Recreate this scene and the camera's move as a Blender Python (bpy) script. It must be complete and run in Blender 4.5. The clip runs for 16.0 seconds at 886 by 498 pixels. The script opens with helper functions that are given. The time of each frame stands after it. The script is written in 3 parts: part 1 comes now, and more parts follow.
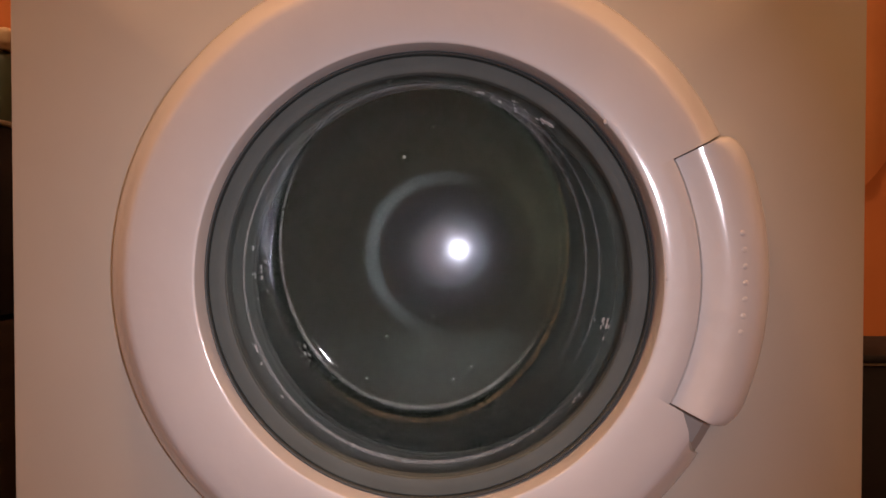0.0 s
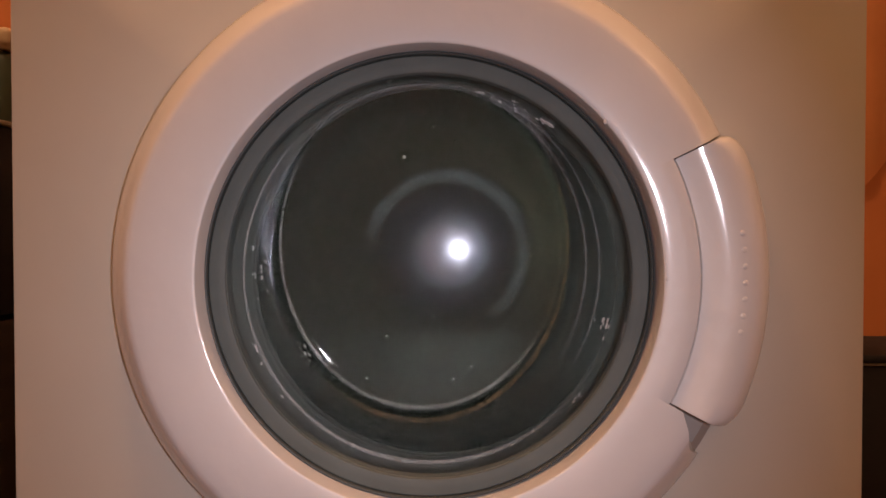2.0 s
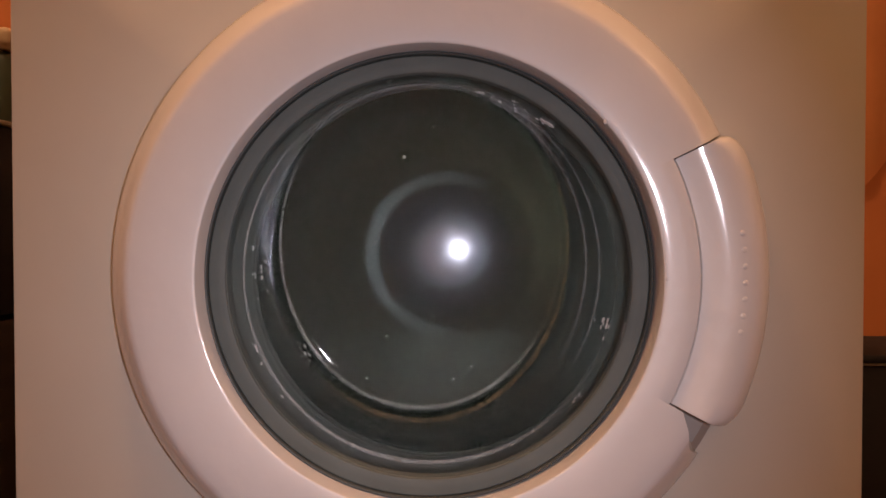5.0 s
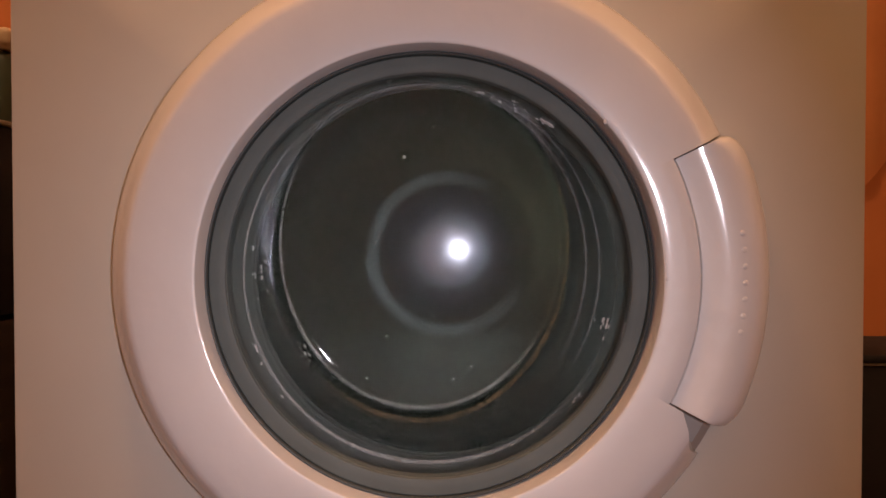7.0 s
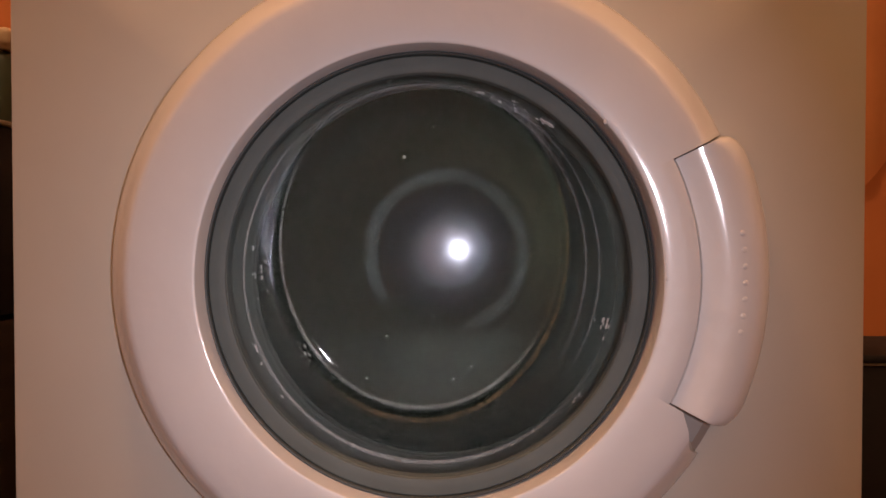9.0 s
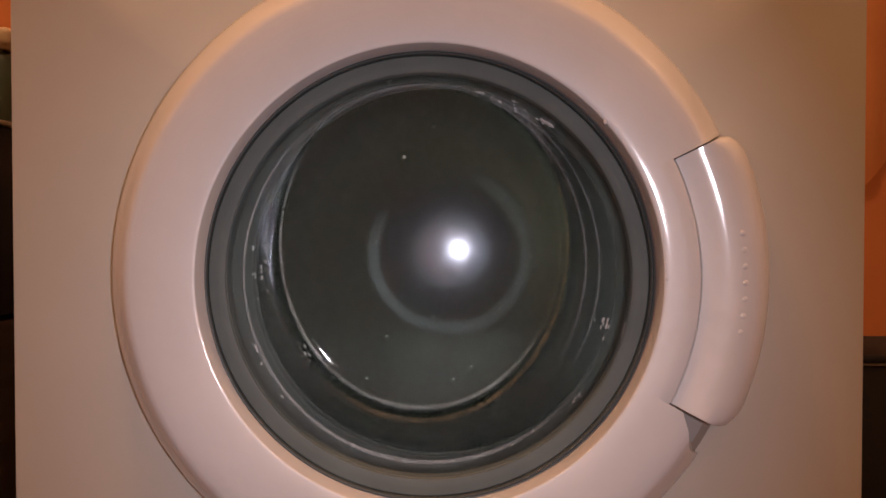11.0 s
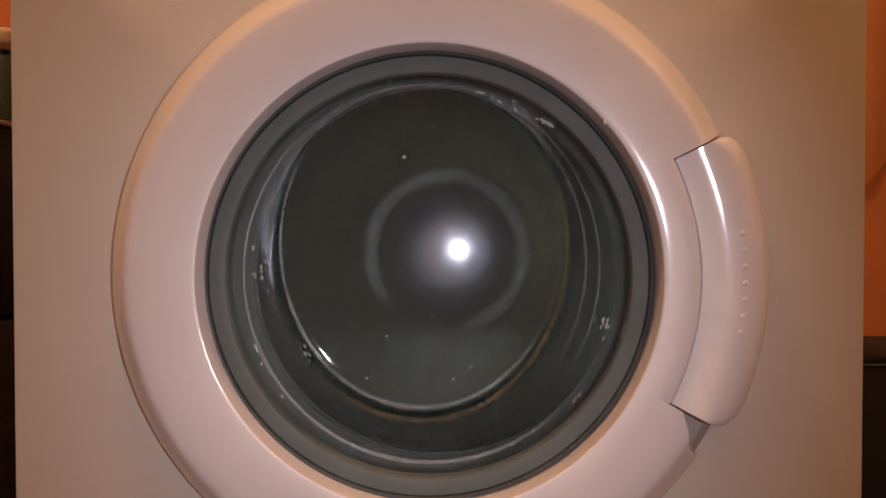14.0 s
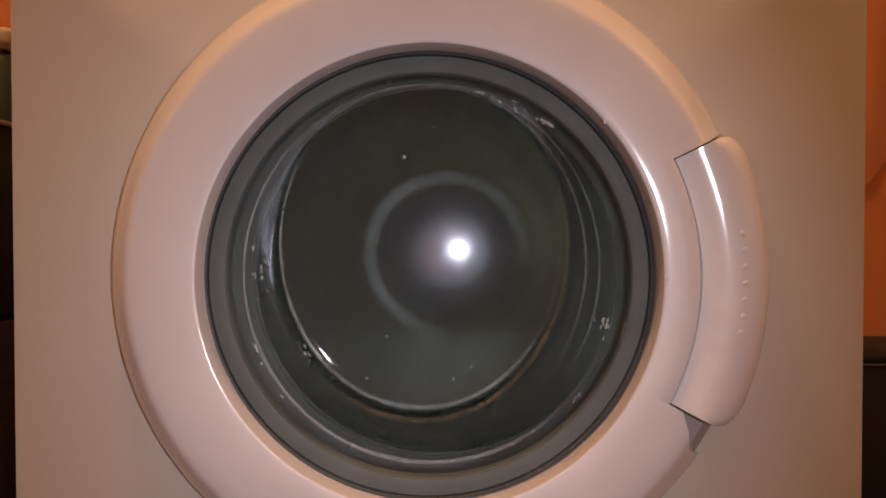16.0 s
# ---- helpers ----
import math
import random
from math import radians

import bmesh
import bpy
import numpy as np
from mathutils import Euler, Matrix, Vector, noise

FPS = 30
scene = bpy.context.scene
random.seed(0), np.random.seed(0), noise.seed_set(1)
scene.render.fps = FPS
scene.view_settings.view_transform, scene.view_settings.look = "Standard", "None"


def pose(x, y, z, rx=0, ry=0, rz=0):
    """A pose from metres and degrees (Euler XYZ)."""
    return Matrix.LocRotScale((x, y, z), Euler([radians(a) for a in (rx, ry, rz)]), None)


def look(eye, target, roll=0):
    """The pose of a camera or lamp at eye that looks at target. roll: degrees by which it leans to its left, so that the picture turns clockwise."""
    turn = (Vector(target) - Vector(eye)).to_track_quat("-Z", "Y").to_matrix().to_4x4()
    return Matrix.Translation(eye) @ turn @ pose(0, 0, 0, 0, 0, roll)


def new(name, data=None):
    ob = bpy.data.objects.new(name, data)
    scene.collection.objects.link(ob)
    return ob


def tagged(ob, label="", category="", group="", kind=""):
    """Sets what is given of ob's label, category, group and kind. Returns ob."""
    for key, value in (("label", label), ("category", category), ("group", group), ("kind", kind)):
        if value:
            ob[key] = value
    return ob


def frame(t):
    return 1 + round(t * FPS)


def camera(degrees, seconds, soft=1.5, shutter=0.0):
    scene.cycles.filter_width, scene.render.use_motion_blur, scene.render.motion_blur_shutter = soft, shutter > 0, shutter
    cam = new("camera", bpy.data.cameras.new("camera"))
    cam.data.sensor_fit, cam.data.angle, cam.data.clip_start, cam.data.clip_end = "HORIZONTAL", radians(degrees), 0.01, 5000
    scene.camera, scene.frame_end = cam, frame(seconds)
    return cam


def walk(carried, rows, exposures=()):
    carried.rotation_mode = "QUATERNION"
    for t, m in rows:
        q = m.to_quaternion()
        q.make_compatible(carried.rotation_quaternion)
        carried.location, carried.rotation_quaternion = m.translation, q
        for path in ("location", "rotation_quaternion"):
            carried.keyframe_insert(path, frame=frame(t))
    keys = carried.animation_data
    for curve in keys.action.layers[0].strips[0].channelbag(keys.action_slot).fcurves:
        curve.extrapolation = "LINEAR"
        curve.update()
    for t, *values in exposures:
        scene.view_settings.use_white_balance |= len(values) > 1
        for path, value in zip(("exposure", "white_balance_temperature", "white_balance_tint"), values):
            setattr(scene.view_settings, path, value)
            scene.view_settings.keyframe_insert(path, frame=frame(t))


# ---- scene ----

# Plan: the machine's front is the plane y = 0, its door's axis runs along y through x = 0, z = 0.45; the floor is z = 0.
AX, AZ = 0.0, 0.45

# ---- camera ----
cam = camera(55, 16.0, soft=1.6)
EYE = pose(0.0195, -0.6, 0.4847, 90 - 1.29, 0, 1.18)
walk(cam, [(0.0, EYE), (16.0, EYE)])
scene.view_settings.exposure = 0.0

# ---- light ----
world = bpy.data.worlds.new("world")
scene.world = world
world.use_nodes = True
world.node_tree.nodes["Background"].inputs[0].default_value = (0.02, 0.014, 0.01, 1)
world.node_tree.nodes["Background"].inputs[1].default_value = 0.3


def lamp(name, kind, m, power, colour, size):
    data = bpy.data.lights.new(name, kind)
    data.energy, data.color = power, colour
    if kind == "AREA":
        data.shape, data.size = "DISK", size
    else:
        data.shadow_soft_size = size
    ob = new(name, data)
    ob.matrix_world = m
    return ob


torch = lamp("led_torch", "AREA", look((0.115, -0.60, 0.472), (-0.05, 0.0, 0.41)), 0.27, (0.975, 0.88, 0.97), 0.034)
torch.data.spread = radians(70)
BULBS = [(-0.30, -0.22, 2.06, 36.0), (1.05, -0.20, 1.50, 5.0)]
for bx, by, bz, watts in BULBS:
    lamp("bulb_light", "POINT", pose(bx, by, bz), watts, (1.0, 0.505, 0.25), 0.03)


# ---- materials ----
class Nodes:
    """A small builder for procedural materials."""

    def __init__(self, name):
        self.mat = bpy.data.materials.new(name)
        self.mat.use_nodes = True
        self.t = self.mat.node_tree
        self.b = self.t.nodes["Principled BSDF"]
        self.out = self.t.nodes["Material Output"]
        self.co = self.t.nodes.new("ShaderNodeTexCoord").outputs["Object"]

    def node(self, kind, **values):
        n = self.t.nodes.new(kind)
        for k, v in values.items():
            n.inputs[k].default_value = v
        return n

    def link(self, a, b):
        self.t.links.new(a, b)

    def noise(self, scale, detail=4.0, stretch=None):
        n = self.node("ShaderNodeTexNoise", Scale=scale, Detail=detail)
        co = self.co
        if stretch:
            m = self.node("ShaderNodeMapping", Scale=stretch)
            self.link(co, m.inputs["Vector"])
            co = m.outputs[0]
        self.link(co, n.inputs["Vector"])
        return n.outputs["Fac"]

    def ramp(self, fac, *stops):
        r = self.node("ShaderNodeValToRGB")
        e = r.color_ramp.elements
        while len(e) < len(stops):
            e.new(0.5)
        for i, (p, c) in enumerate(stops):
            e[i].position, e[i].color = p, (*c, 1) if len(c) == 3 else c
        self.link(fac, r.inputs[0])
        return r.outputs[0]

    def math(self, op, a, b=None, c=None):
        n = self.t.nodes.new("ShaderNodeMath")
        n.operation = op
        for i, v in enumerate((a, b, c)):
            if v is None:
                continue
            if isinstance(v, (int, float)):
                n.inputs[i].default_value = v
            else:
                self.link(v, n.inputs[i])
        return n.outputs[0]

    def bump(self, fac, strength, distance=0.001):
        n = self.node("ShaderNodeBump", Strength=strength, Distance=distance)
        self.link(fac, n.inputs["Height"])
        self.link(n.outputs[0], self.b.inputs["Normal"])

    def set(self, **values):
        for k, v in values.items():
            self.b.inputs[k.replace("_", " ")].default_value = v


def grey(v):
    return (v, v, v)


def surface(name, low, high, rough=0.4, scale=20.0, fine=300.0, bump=0.05, metal=0.0, coat=0.0, spread=0.12, stretch=None, wave=0.0):
    """A material of two close colours in soft clouds, with a fine grain in its relief and gloss."""
    n = Nodes(name)
    n.link(n.ramp(n.noise(scale, 5, stretch), (0.3, low), (0.7, high)), n.b.inputs["Base Color"])
    g = n.noise(fine, 3, stretch)
    n.link(n.math("MULTIPLY_ADD", g, spread, rough - spread / 2), n.b.inputs["Roughness"])
    if wave:
        g = n.math("MULTIPLY_ADD", n.noise(85, 1), wave, n.math("MULTIPLY", g, 0.3))
    n.bump(g, bump, 0.0006)
    n.set(Metallic=metal, Coat_Weight=coat, Coat_Roughness=0.08)
    return n.mat


ENAMEL = surface("white_enamel", (0.685, 0.675, 0.615), (0.725, 0.715, 0.655), 0.42, 9, 900, 0.10)
PLASTIC = surface("white_plastic", (0.78, 0.77, 0.77), (0.83, 0.82, 0.82), 0.40, 14, 700, 0.20, coat=0.75, wave=2.8)
SLOT = surface("shaded_plastic", (0.42, 0.41, 0.40), (0.48, 0.47, 0.46), 0.5, 30, 600)
FLANGE = surface("mid_grey_rubber", (0.094, 0.114, 0.108), (0.118, 0.140, 0.132), 0.6, 25, 500, 0.15)
GASKET = surface("gasket_rubber", (0.085, 0.090, 0.082), (0.110, 0.116, 0.106), 0.34, 25, 500, 0.15)
SEAL = surface("dark_grey_rubber", (0.062, 0.074, 0.074), (0.082, 0.096, 0.094), 0.38, 25, 500, 0.12)
BLACK = surface("black_rubber", (0.032, 0.035, 0.034), (0.046, 0.050, 0.048), 0.45, 40, 500)
# steel near black: the shade inside the drum is put into its colour
STEEL = surface("shaded_steel", (0.021, 0.026, 0.014), (0.031, 0.037, 0.021), 0.25, 30, 400, 0.0, metal=1.0)
TUB = surface("tub_plastic", (0.05, 0.05, 0.045), (0.08, 0.08, 0.07), 0.6, 20, 200)
ORANGE = surface("orange_wall_paint", (0.50, 0.17, 0.055), (0.58, 0.21, 0.075), 0.8, 4, 120, 0.3)
PLASTER = surface("pale_wall_paint", (0.60, 0.55, 0.50), (0.68, 0.63, 0.58), 0.85, 4, 120, 0.3)
SAGE = surface("beige_wall_paint", (0.28, 0.27, 0.235), (0.33, 0.32, 0.28), 0.85, 4, 120, 0.3)
CLOTH = surface("orange_cloth", (0.74, 0.32, 0.12), (0.82, 0.38, 0.16), 0.9, 8, 400, 0.5)
FLOORING = surface("brown_floor_tiles", (0.10, 0.05, 0.03), (0.16, 0.08, 0.05), 0.5, 6, 90, 0.2)
CEILING = surface("ceiling_paint", (0.72, 0.70, 0.66), (0.78, 0.76, 0.72), 0.9, 3, 90, 0.2)
DARK_WOOD = surface("dark_wood", (0.018, 0.013, 0.011), (0.035, 0.024, 0.018), 0.5, 9, 120, 0.3, stretch=(1, 1, 8))
DARK_LACQUER = surface("black_lacquer", (0.007, 0.008, 0.012), (0.013, 0.015, 0.021), 0.7, 9, 120, 0.1)
EDGE_TRIM = surface("pale_edge_trim", (0.30, 0.27, 0.22), (0.38, 0.34, 0.28), 0.4, 20, 200)
GREEN = surface("green_plastic", (0.035, 0.060, 0.045), (0.055, 0.085, 0.062), 0.5, 20, 200)
CREAM = surface("cream_card", (0.48, 0.39, 0.27), (0.56, 0.46, 0.32), 0.7, 20, 200)
BRASS = surface("brass", (0.55, 0.38, 0.14), (0.65, 0.46, 0.2), 0.3, 30, 300, metal=1.0)


def glass():
    n = Nodes("clear_glass")
    n.set(Base_Color=(0.93, 0.95, 0.94, 1), Roughness=0.02, IOR=1.47, Transmission_Weight=1.0)
    return n.mat


def glow(name, colour, strength):
    n = Nodes(name)
    n.set(Base_Color=(0.9, 0.85, 0.75, 1), Emission_Color=(*colour, 1), Emission_Strength=strength)
    return n.mat


def film_cover(name, colour, cover):
    """A thin see-through deposit; cover(n) gives how much of it hides what lies behind."""
    n = Nodes(name)
    n.set(Base_Color=(*colour, 1), Roughness=0.7)
    n.link(cover(n), n.b.inputs["Alpha"])
    return n.mat


def polished_cap():
    """Polished steel with fine scratches: a sharp reflection inside a soft bluish sheen."""
    n = Nodes("polished_steel_cap")
    n.link(n.ramp(n.noise(60, 5), (0.3, (0.44, 0.42, 0.42)), (0.7, (0.52, 0.50, 0.50))), n.b.inputs["Base Color"])
    n.link(n.math("MULTIPLY_ADD", n.noise(380, 3, (1, 1, 0.15)), 0.05, 0.142), n.b.inputs["Roughness"])
    n.bump(n.noise(500, 4, (1, 1, 0.2)), 0.05, 0.0006)
    n.set(Metallic=1.0)
    sheen = n.node("ShaderNodeBsdfAnisotropic", Color=(0.46, 0.54, 0.68, 1), Roughness=0.25)
    both = n.node("ShaderNodeMixShader", Fac=0.44)
    n.link(n.b.outputs[0], both.inputs[1])
    n.link(sheen.outputs[0], both.inputs[2])
    n.link(both.outputs[0], n.out.inputs["Surface"])
    return n.mat


CAP = polished_cap()
GLASS = glass()
DROP = surface("wet_splash", (0.74, 0.73, 0.73), (0.80, 0.79, 0.79), 0.10, 40, 500, 0.02, coat=1.0, spread=0.06)
BULB = glow("bulb_glass", (1.0, 0.55, 0.25), 60.0)


# ---- meshes ----
def part(name, bm, material, parent=None, label="", smooth=True):
    me = bpy.data.meshes.new(name)
    bmesh.ops.recalc_face_normals(bm, faces=bm.faces)
    if smooth:
        for f in bm.faces:
            f.smooth = True
    bm.to_mesh(me)
    bm.free()
    if smooth:
        me.set_sharp_from_angle(angle=radians(38))
    me.materials.append(material)
    ob = new(name, me)
    if parent:
        ob.parent = parent
    if label:
        ob["label"] = label
    return ob


def thing(name, label, category, at=(0, 0, 0), group=""):
    ob = new(name)
    ob.location = at
    return tagged(ob, label, category, group)


def lathe(profile, segs=128, closed=True, start=0.0, sweep=360.0, warp=None):
    """Turns a profile of (radius, y) round the y axis. Angles are degrees clockwise from straight up."""
    bm = bmesh.new()
    full = sweep >= 360
    rings = []
    for i in range(segs if full else segs + 1):
        a = radians(start + sweep * i / segs)
        row = []
        for r, y in profile:
            p = Vector((r * math.sin(a), y, r * math.cos(a)))
            row.append(bm.verts.new(warp(p, r, y, a) if warp else p))
        rings.append(row)
    n = len(profile)
    for i in range(len(rings) if full else len(rings) - 1):
        a, b = rings[i], rings[(i + 1) % len(rings)]
        for j in range(n if closed else n - 1):
            k = (j + 1) % n
            bm.faces.new((a[j], b[j], b[k], a[k]))
    if not full and closed:
        bm.faces.new(rings[0])
        bm.faces.new(rings[-1])
    bmesh.ops.remove_doubles(bm, verts=bm.verts, dist=1e-6)
    return bm


def box(x0, x1, y0, y1, z0, z1, bevel=0.0, segs=2):
    bm = bmesh.new()
    bmesh.ops.create_cube(bm, size=1, matrix=Matrix.Translation(((x0 + x1) / 2, (y0 + y1) / 2, (z0 + z1) / 2)) @ Matrix.Diagonal((x1 - x0, y1 - y0, z1 - z0, 1)))
    if bevel:
        bmesh.ops.bevel(bm, geom=list(bm.edges), offset=bevel, segments=segs, profile=0.5, affect="EDGES")
    return bm


def plate_with_hole(x0, x1, z0, z1, cx, cz, radius, depth, fold, per_side=24):
    """A panel in the plane y = 0 with a round hole and rolled outer edges, folded back by fold."""
    bm = bmesh.new()
    outline = []
    corners = [(x0, z1), (x1, z1), (x1, z0), (x0, z0)]
    for i in range(4):
        (ax, az), (bx, bz) = corners[i], corners[(i + 1) % 4]
        for j in range(per_side):
            outline.append((ax + (bx - ax) * j / per_side, az + (bz - az) * j / per_side))
    mx, mz = (x0 + x1) / 2, (z0 + z1) / 2

    def ring(inset, y):
        sx, sz = 1 - 2 * inset / (x1 - x0), 1 - 2 * inset / (z1 - z0)
        return [bm.verts.new((mx + (x - mx) * sx, y, mz + (z - mz) * sz)) for x, z in outline]

    def round_ring(y, r):
        made = []
        for x, z in outline:
            d = Vector((x - cx, z - cz)).normalized() * r
            made.append(bm.verts.new((cx + d.x, y, cz + d.y)))
        return made

    rings = [round_ring(depth, radius), round_ring(0.003, radius), round_ring(0.0, radius + 0.003), ring(0.004, 0.0), ring(0.0012, 0.0012), ring(0.0, 0.004), ring(0.0, fold)]
    for a, b in zip(rings, rings[1:]):
        for i in range(len(a)):
            k = (i + 1) % len(a)
            bm.faces.new((a[i], a[k], b[k], b[i]))
    return bm


# ---- the room ----
def structure(name, bm, material, label):
    return tagged(part(name, bm, material, None, "", False), label, "", "", "structure")


structure("floor", box(-1.7, 1.6, -2.3, 0.72, -0.06, 0.0), FLOORING, "dark brown tiled floor under the machine")
structure("ceiling", box(-1.7, 1.6, -2.3, 0.72, 2.4, 2.46), CEILING, "plain pale painted ceiling")
structure("wall_back", box(-1.7, 1.6, 0.66, 0.72, 0, 2.4), ORANGE, "orange painted wall behind the machine")
structure("wall_left", box(-1.76, -1.7, -2.3, 0.72, 0, 2.4), PLASTER, "plain pale side wall")
structure("wall_right", box(1.6, 1.66, -2.3, 0.72, 0, 2.4), PLASTER, "plain pale side wall")
structure("wall_front", box(-1.7, 1.6, -2.36, -2.3, 0, 2.4), SAGE, "plain beige wall opposite the machine")


# ---- the washing machine ----
def washing_machine():
    m = thing("washing_machine", "white enamelled front-loading washing machine with round glass door, running", "washing machine")
    part("front_panel", plate_with_hole(-0.301, 0.303, 0.09, 0.715, AX, AZ, 0.168, 0.03, 0.03), ENAMEL, m)
    bm = bmesh.new()
    x0, x1, y0, y1, z0, z1 = -0.299, 0.301, 0.031, 0.60, 0.02, 0.85
    v = [bm.verts.new(p) for p in [(x0, y0, z0), (x0, y1, z0), (x1, y1, z0), (x1, y0, z0), (x0, y0, z1), (x0, y1, z1), (x1, y1, z1), (x1, y0, z1)]]
    for f in ((0, 1, 5, 4), (1, 2, 6, 5), (2, 3, 7, 6), (4, 5, 6, 7), (0, 1, 2, 3)):
        bm.faces.new([v[i] for i in f])
    bm.normal_update()
    bmesh.ops.solidify(bm, geom=list(bm.faces), thickness=0.0015)
    part("housing", bm, ENAMEL, m, "", False)
    part("control_panel", box(-0.301, 0.303, 0.0, 0.03, 0.718, 0.85, 0.004), PLASTIC, m, "white plastic control fascia")
    part("plinth", box(-0.29, 0.297, 0.012, 0.03, 0.022, 0.087, 0.002), ENAMEL, m)
    for x in (-0.25, 0.257):
        for y in (0.07, 0.55):
            part("foot", lathe([(0, 0), (0.02, 0), (0.02, 0.02), (0, 0.02)], 16), BLACK, m).matrix_basis = pose(x, y, 0.0, 90, 0, 0)
    # the tub round the drum, open towards the door
    tub = part("tub", lathe([(0.150, 0.085), (0.262, 0.095), (0.262, 0.445), (0.0, 0.445), (0.0, 0.45), (0.267, 0.45), (0.267, 0.088), (0.150, 0.080)], 64), TUB, m, "dark plastic tub")
    tub.location = (AX, 0, AZ)
    return m


machine = washing_machine()


def gasket(m):
    # one broad fold that leans in to a rounded lip, and shallow creases behind it
    folds = [(0.166, 0.004), (0.160, 0.006), (0.156, 0.012), (0.1542, 0.020), (0.1520, 0.030), (0.1494, 0.039), (0.1478, 0.0432), (0.1466, 0.0455), (0.1461, 0.0472), (0.1464, 0.0490), (0.1476, 0.0503), (0.1490, 0.0510)]
    for i in range(24):
        t = i / 23
        folds.append((0.1500 - 0.0012 * math.cos(t * 3 * math.tau), 0.0525 + 0.0345 * t))
    back = [(r + 0.003, y) for r, y in reversed(folds)]
    g = part("door_gasket", lathe(folds + back, 96), GASKET, m, "grey folded rubber door gasket")
    g.location = (AX, 0, AZ)


gasket(machine)


def door(m):
    d = new("door")
    d.parent = m
    d["label"] = "round white plastic porthole door with a grey seal, closed"
    d.location = (AX - 0.002, 0, AZ + 0.002)
    # the ring, its outer edge rolled over, its face sloping in to a short lip
    prof = [(0.2256, -0.0005), (0.2248, -0.0040), (0.2216, -0.0105), (0.2172, -0.0180), (0.2122, -0.0255), (0.2078, -0.0312), (0.2050, -0.0340), (0.2028, -0.0356), (0.1995, -0.0365), (0.1900, -0.0369),
            (0.1790, -0.0368), (0.1700, -0.0365), (0.1650, -0.0361), (0.1610, -0.0356), (0.1585, -0.0352), (0.1573, -0.0349), (0.1568, -0.0346), (0.15655, -0.0342), (0.1565, -0.0336), (0.1564, -0.0325), (0.1561, -0.022), (0.1557, -0.014), (0.1550, -0.003)]
    half = 26.8
    mid = 90.6
    R_IN = 0.1798

    def notch(p, r, y, a):
        """Cuts the ring's outer edge back below the grip, to lay the recess open."""
        u = min(max((r - 0.188) / 0.024, 0.0), 1.0)
        near = max(0.0, 1.0 - (math.degrees(a) - mid - half) / 25.0)
        b = a + radians(6.0) * u * u * (3 - 2 * u) * near
        return Vector((r * math.sin(b), y, r * math.cos(b)))

    part("door_ring", lathe(prof, 200, True, mid + half, 360 - 2 * half, notch), PLASTIC, d)
    inner = [(R_IN, -0.0363)] + [q for q in prof if q[0] < R_IN] + [(R_IN, -0.003)]
    part("door_ring", lathe(inner, 60, True, mid - half, 2 * half), PLASTIC, d)
    # the recess behind the grip, its shade put into a greyer plastic
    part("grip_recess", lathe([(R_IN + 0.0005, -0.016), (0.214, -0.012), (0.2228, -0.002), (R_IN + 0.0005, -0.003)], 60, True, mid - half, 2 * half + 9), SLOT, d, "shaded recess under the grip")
    # the grip
    gp = [(R_IN + 0.0010, -0.017), (R_IN + 0.0010, -0.0330), (R_IN + 0.0019, -0.0342), (0.1870, -0.0354), (0.1920, -0.0370), (0.1970, -0.0383), (0.2015, -0.0392), (0.2060, -0.0397), (0.2110, -0.0397),
          (0.2165, -0.0383), (0.2220, -0.0347), (0.2268, -0.0287), (0.2305, -0.0206), (0.2335, -0.0115), (0.2358, -0.002), (0.230, -0.002)]

    def ends(p, r, y, a):
        """Rounds the grip's outer corners off."""
        e = (half - 0.3 - abs(math.degrees(a) - mid)) / 5.5
        if e >= 1 or r < 0.200:
            return p
        f = math.sqrt(max(0.0, 1 - (1 - e) ** 2))
        q = 0.200 + (r - 0.200) * (0.62 + 0.38 * f)
        return Vector((q * math.sin(a), y, q * math.cos(a)))

    part("door_handle", lathe(gp, 80, True, mid - half + 0.3, 2 * half - 0.6, ends), PLASTIC, d, "curved white plastic pull handle")
    for i in range(7):
        a = radians(mid - 9 + 3.0 * i)
        bm = bmesh.new()
        bmesh.ops.create_uvsphere(bm, u_segments=12, v_segments=8, radius=0.0030)
        bmesh.ops.scale(bm, vec=(1.0, 0.42, 1.0), verts=bm.verts)
        o = part("grip_bump", bm, PLASTIC, d)
        o.location = (0.2082 * math.sin(a), -0.0388, 0.2082 * math.cos(a))
    # seal, dark gap, grey band
    seal = part("door_seal", lathe([(0.1555, -0.0120), (0.1553, -0.0142), (0.1548, -0.0152), (0.1541, -0.0156), (0.1534, -0.0152), (0.1530, -0.0142), (0.1528, -0.0125), (0.1528, -0.003), (0.1555, -0.003)], 128), SEAL, d, "dark grey rounded rubber seal ring")
    inner = part("inner_frame", lathe([(0.1526, -0.0118), (0.1519, -0.0126), (0.1475, -0.0124), (0.1426, -0.0119), (0.1413, -0.0113), (0.1407, -0.0098), (0.1407, -0.003), (0.1526, -0.003)], 128), FLANGE, d, "mid-grey flat inner frame ring")
    for ob in (seal, inner):
        ob.location.x = -0.0012
    return d


the_door = door(machine)


